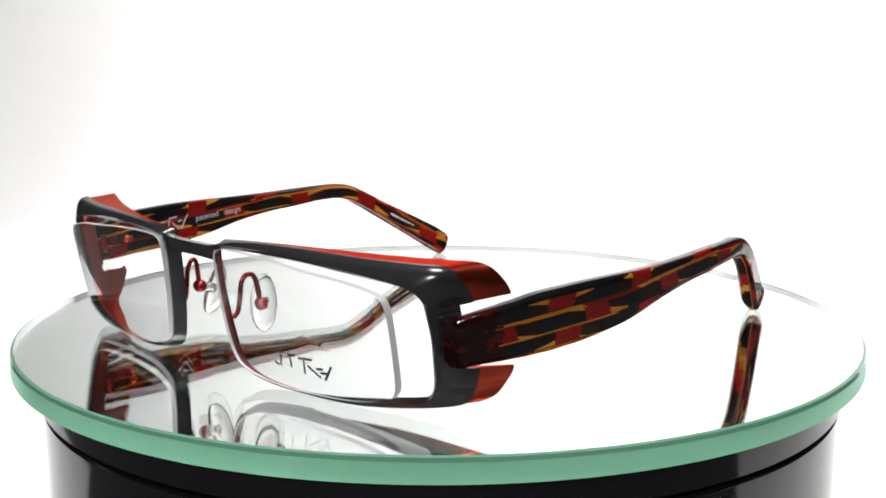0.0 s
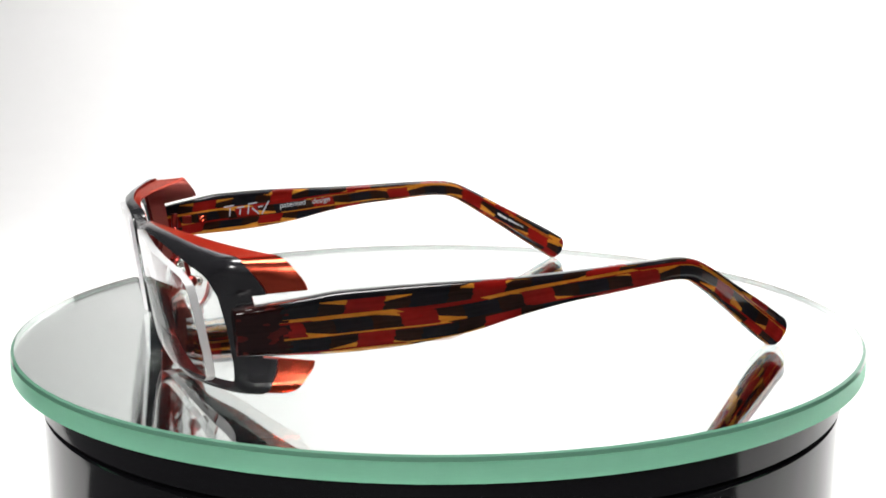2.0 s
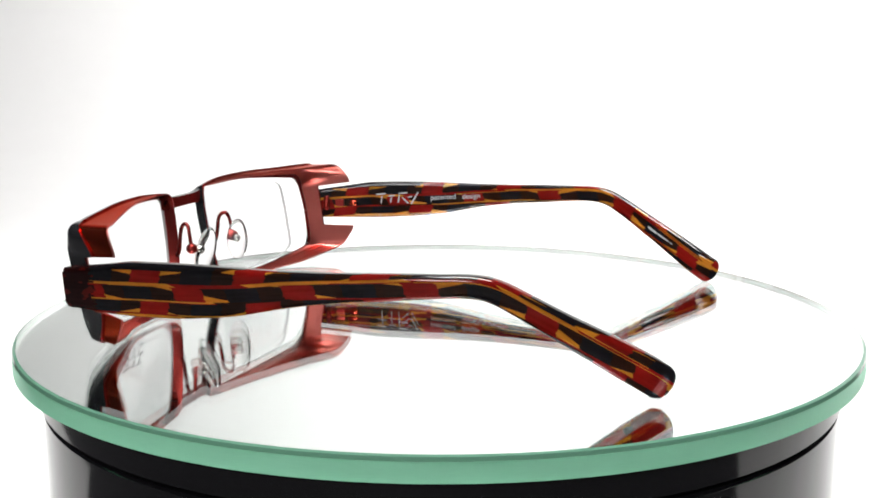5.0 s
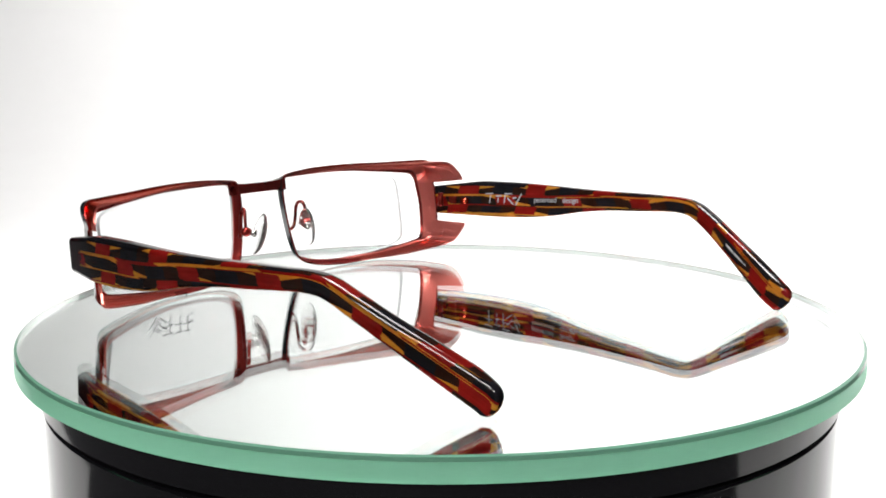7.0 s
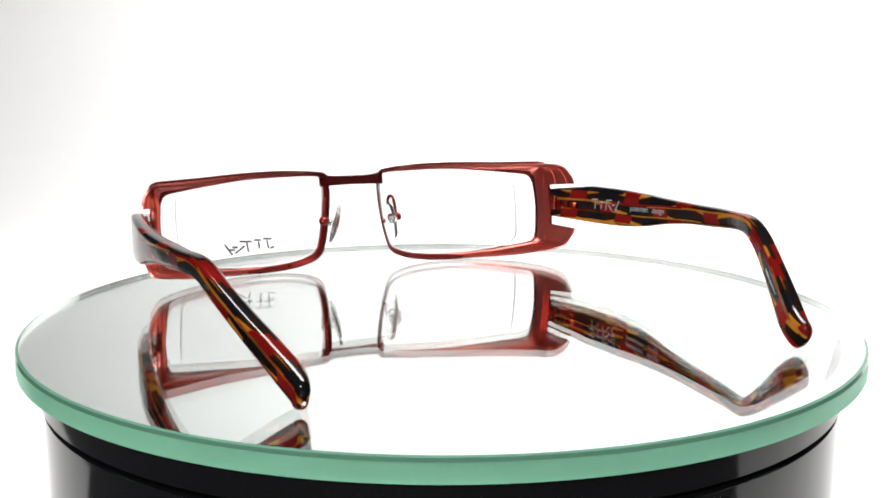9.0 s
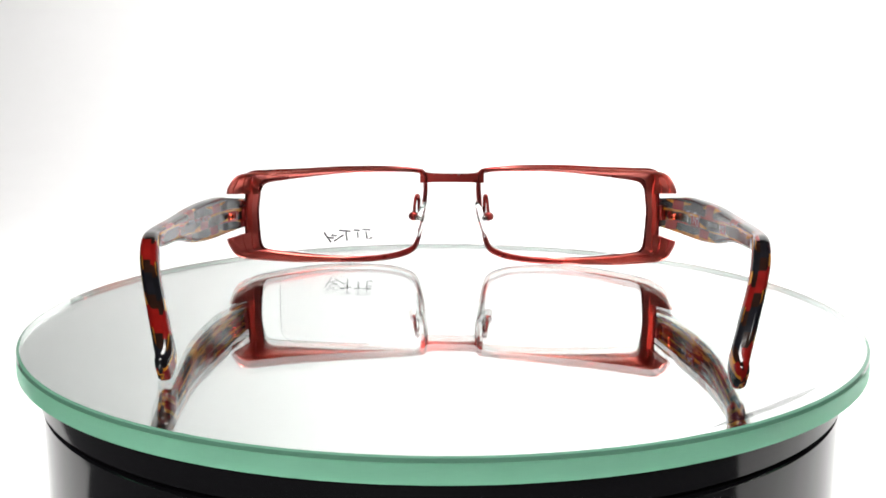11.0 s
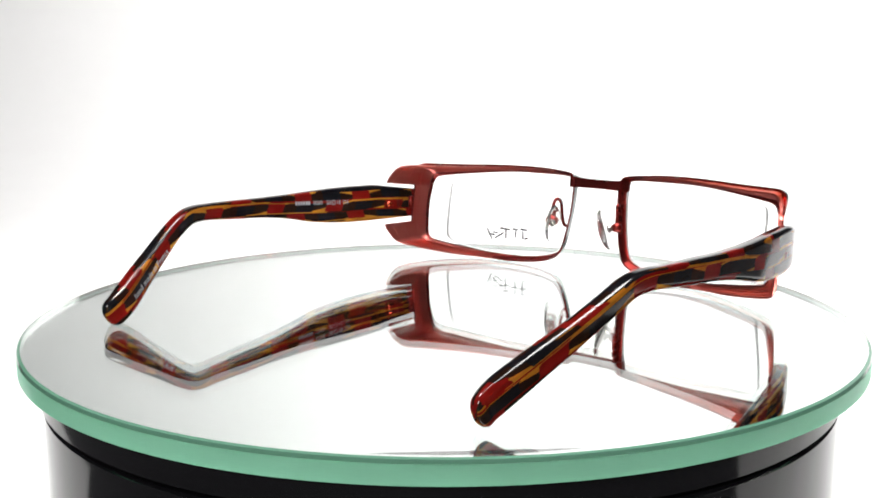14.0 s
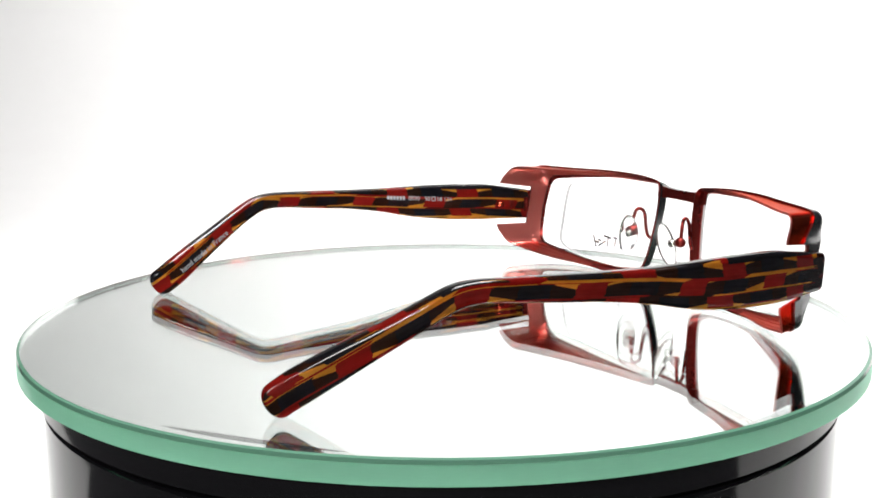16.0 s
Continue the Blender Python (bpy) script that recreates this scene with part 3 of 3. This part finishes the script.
    for f in bm.faces:
        f.normal_update()
    bmesh.ops.recalc_face_normals(bm, faces=bm.faces)
    for f in bm.faces:
        f.material_index = 1 if f.normal.y < -0.6 or f.normal.z > 0.7 else 0
    crease(part("bridge", bm, (DARKRED, BLACK), g, "metal bridge, black in front and dark red behind"))
    # temples
    mats = [acetate("mottled_acetate", LEFT_OUT, LEFT_IN), acetate("mottled_acetate_other", RIGHT_OUT, RIGHT_IN)]
    for side in (1, -1):
        bow = 0.0 if side > 0 else 1.8
        bm = temple_mesh(bow)
        if side < 0:
            bmesh.ops.scale(bm, vec=(-1, 1, 1), verts=bm.verts)
            bmesh.ops.reverse_faces(bm, faces=bm.faces)
        temple = part("temple", bm, mats[0 if side > 0 else 1], g, "glossy mottled black, red and amber acetate temple")
        crease(temple, 40)
        if side < 0:
            pivot = Vector((-65.0, -58.0, 0)) * MM
            temple.matrix_basis = Matrix.Translation(pivot + Vector((0, 0.0012, 0.0010))) @ Matrix.Rotation(radians(3.3), 4, "Z") @ Matrix.Rotation(radians(-0.4), 4, "X") @ Matrix.Translation(-pivot)
        c = lambda *p: tuple(Vector((side * p[0], p[1], p[2])) * MM)
        part("hinge", rounded_box((1.0 * MM, 7.0 * MM, 2.4 * MM), c(66.0, -58.4, 16.8), 0.25 * MM), DARKRED, temple, "dark red hinge plate let into the temple")
        part("hinge_barrel", tube([c(64.2, -60.2, 14.6), c(64.2, -60.2, 19.0)], 0.9 * MM, 14), DARKRED, temple, "dark red hinge barrel")
        part("rivet", tube([c(66.2, -52.8, 16.9), c(66.35, -50.6, 16.9)], 0.9 * MM, 12), RED, temple, "red rivet showing through the acetate")

        # printed words on the inner face
        def inner(t, b, lift=0.05):
            p, h, along, up = temple_frame(t, bow)
            q = p + up * b
            return Vector((side * (q.x - temple_width(t) - lift), q.y, q.z))
        if side > 0:
            a, e = inner(6.85, 0.5), inner(5.0, 0.5)
            way = (e - a).normalized()
            code = lambda x, z: (inner(6.85, 0.4, 0.16) + way * x + Vector((0, 0, z))) * MM
            strokes([(1.05 * i, 0.6, 1.05 * i + 0.72, 0.6) for i in range(6)], 1.15, code, temple, "printed_code", "plain pale bar of a printed code", PRINT)
            lettering("0030", 1.35, code(7.3, 0) / MM, way, (0, 0, 1), temple)
            lettering("50", 1.35, code(12.8, 0) / MM, way, (0, 0, 1), temple)
            strokes([(15.3, 0, 16.5, 0), (16.5, 0, 16.5, 1.3), (16.5, 1.3, 15.3, 1.3), (15.3, 1.3, 15.3, 0)], 0.2, code, temple, "printed_mark", "small pale printed square", PRINT)
            lettering("18 134", 1.35, code(17.0, 0) / MM, way, (0, 0, 1), temple)
            a, e = inner(15.6, 0.4), inner(13.0, 0.4)
            lettering("hand made in France", 1.55, inner(15.95, -1.3, 0.12), (e - a), temple_frame(14.5)[3], temple)
        else:
            a, e = inner(4.2, 0.0), inner(7.6, 0.0)
            right = (e - a).normalized()
            lettering("patented", 1.65, inner(5.55, -0.4, 0.09), inner(6.3, -0.4) - inner(5.55, -0.4), (0, 0, 1), temple)
            lettering("design", 1.65, inner(6.48, -0.6, 0.09), inner(7.1, -0.6) - inner(6.48, -0.6), (0, 0, 1), temple)
            marks = [(0, 2.4, 2.6, 2.5), (1.6, 2.0, 1.4, 0), (3.4, 1.8, 5.2, 1.9), (4.2, 1.4, 4.0, 0.1), (6.2, 2.4, 8.6, 2.5), (6.4, 2.0, 6.1, 0), (7.2, 1.3, 9.0, -0.3), (8.8, 1.3, 10.0, 1.5), (11.6, 2.5, 9.7, -0.5)]
            strokes(marks, 0.32, lambda x, z: (inner(3.5, -1.2) + right * x * 1.2 + Vector((0, 0, z * 1.25))) * MM, temple, "printed_mark", "pale scribbled strokes printed inside the temple", PRINT)
            a, e = inner(13.2, 0.0), inner(15.8, 0.0)
            strokes([(0, 0, 3.4, 0), (3.8, 0, 8.0, 0), (8.4, 0, 9.4, 0)], 1.0, lambda x, z: (inner(14.0, -0.3) + (e - a).normalized() * x + Vector((0, 0, z))) * MM, temple, "printed_code", "plain pale bars of printed lettering", PRINT)
    return g


build_studio()
turntable = build_turntable()
disc = build_disc()
glasses = build_glasses()
START = math.degrees(math.atan2(-0.6966, 0.7175)) + 0.07


def motions():
    times = [i * 0.5 for i in range(33)]
    walk(disc, [(t, pose(*AXIS, TOP - 0.0002, 0, 0, TURN * t) @ pose(0, 0, 0, -0.12, 0, 0)) for t in times])
    walk(glasses, [(t, pose(0, 0, TOP, 0, 0, START + TURN * t)) for t in times])


motions()
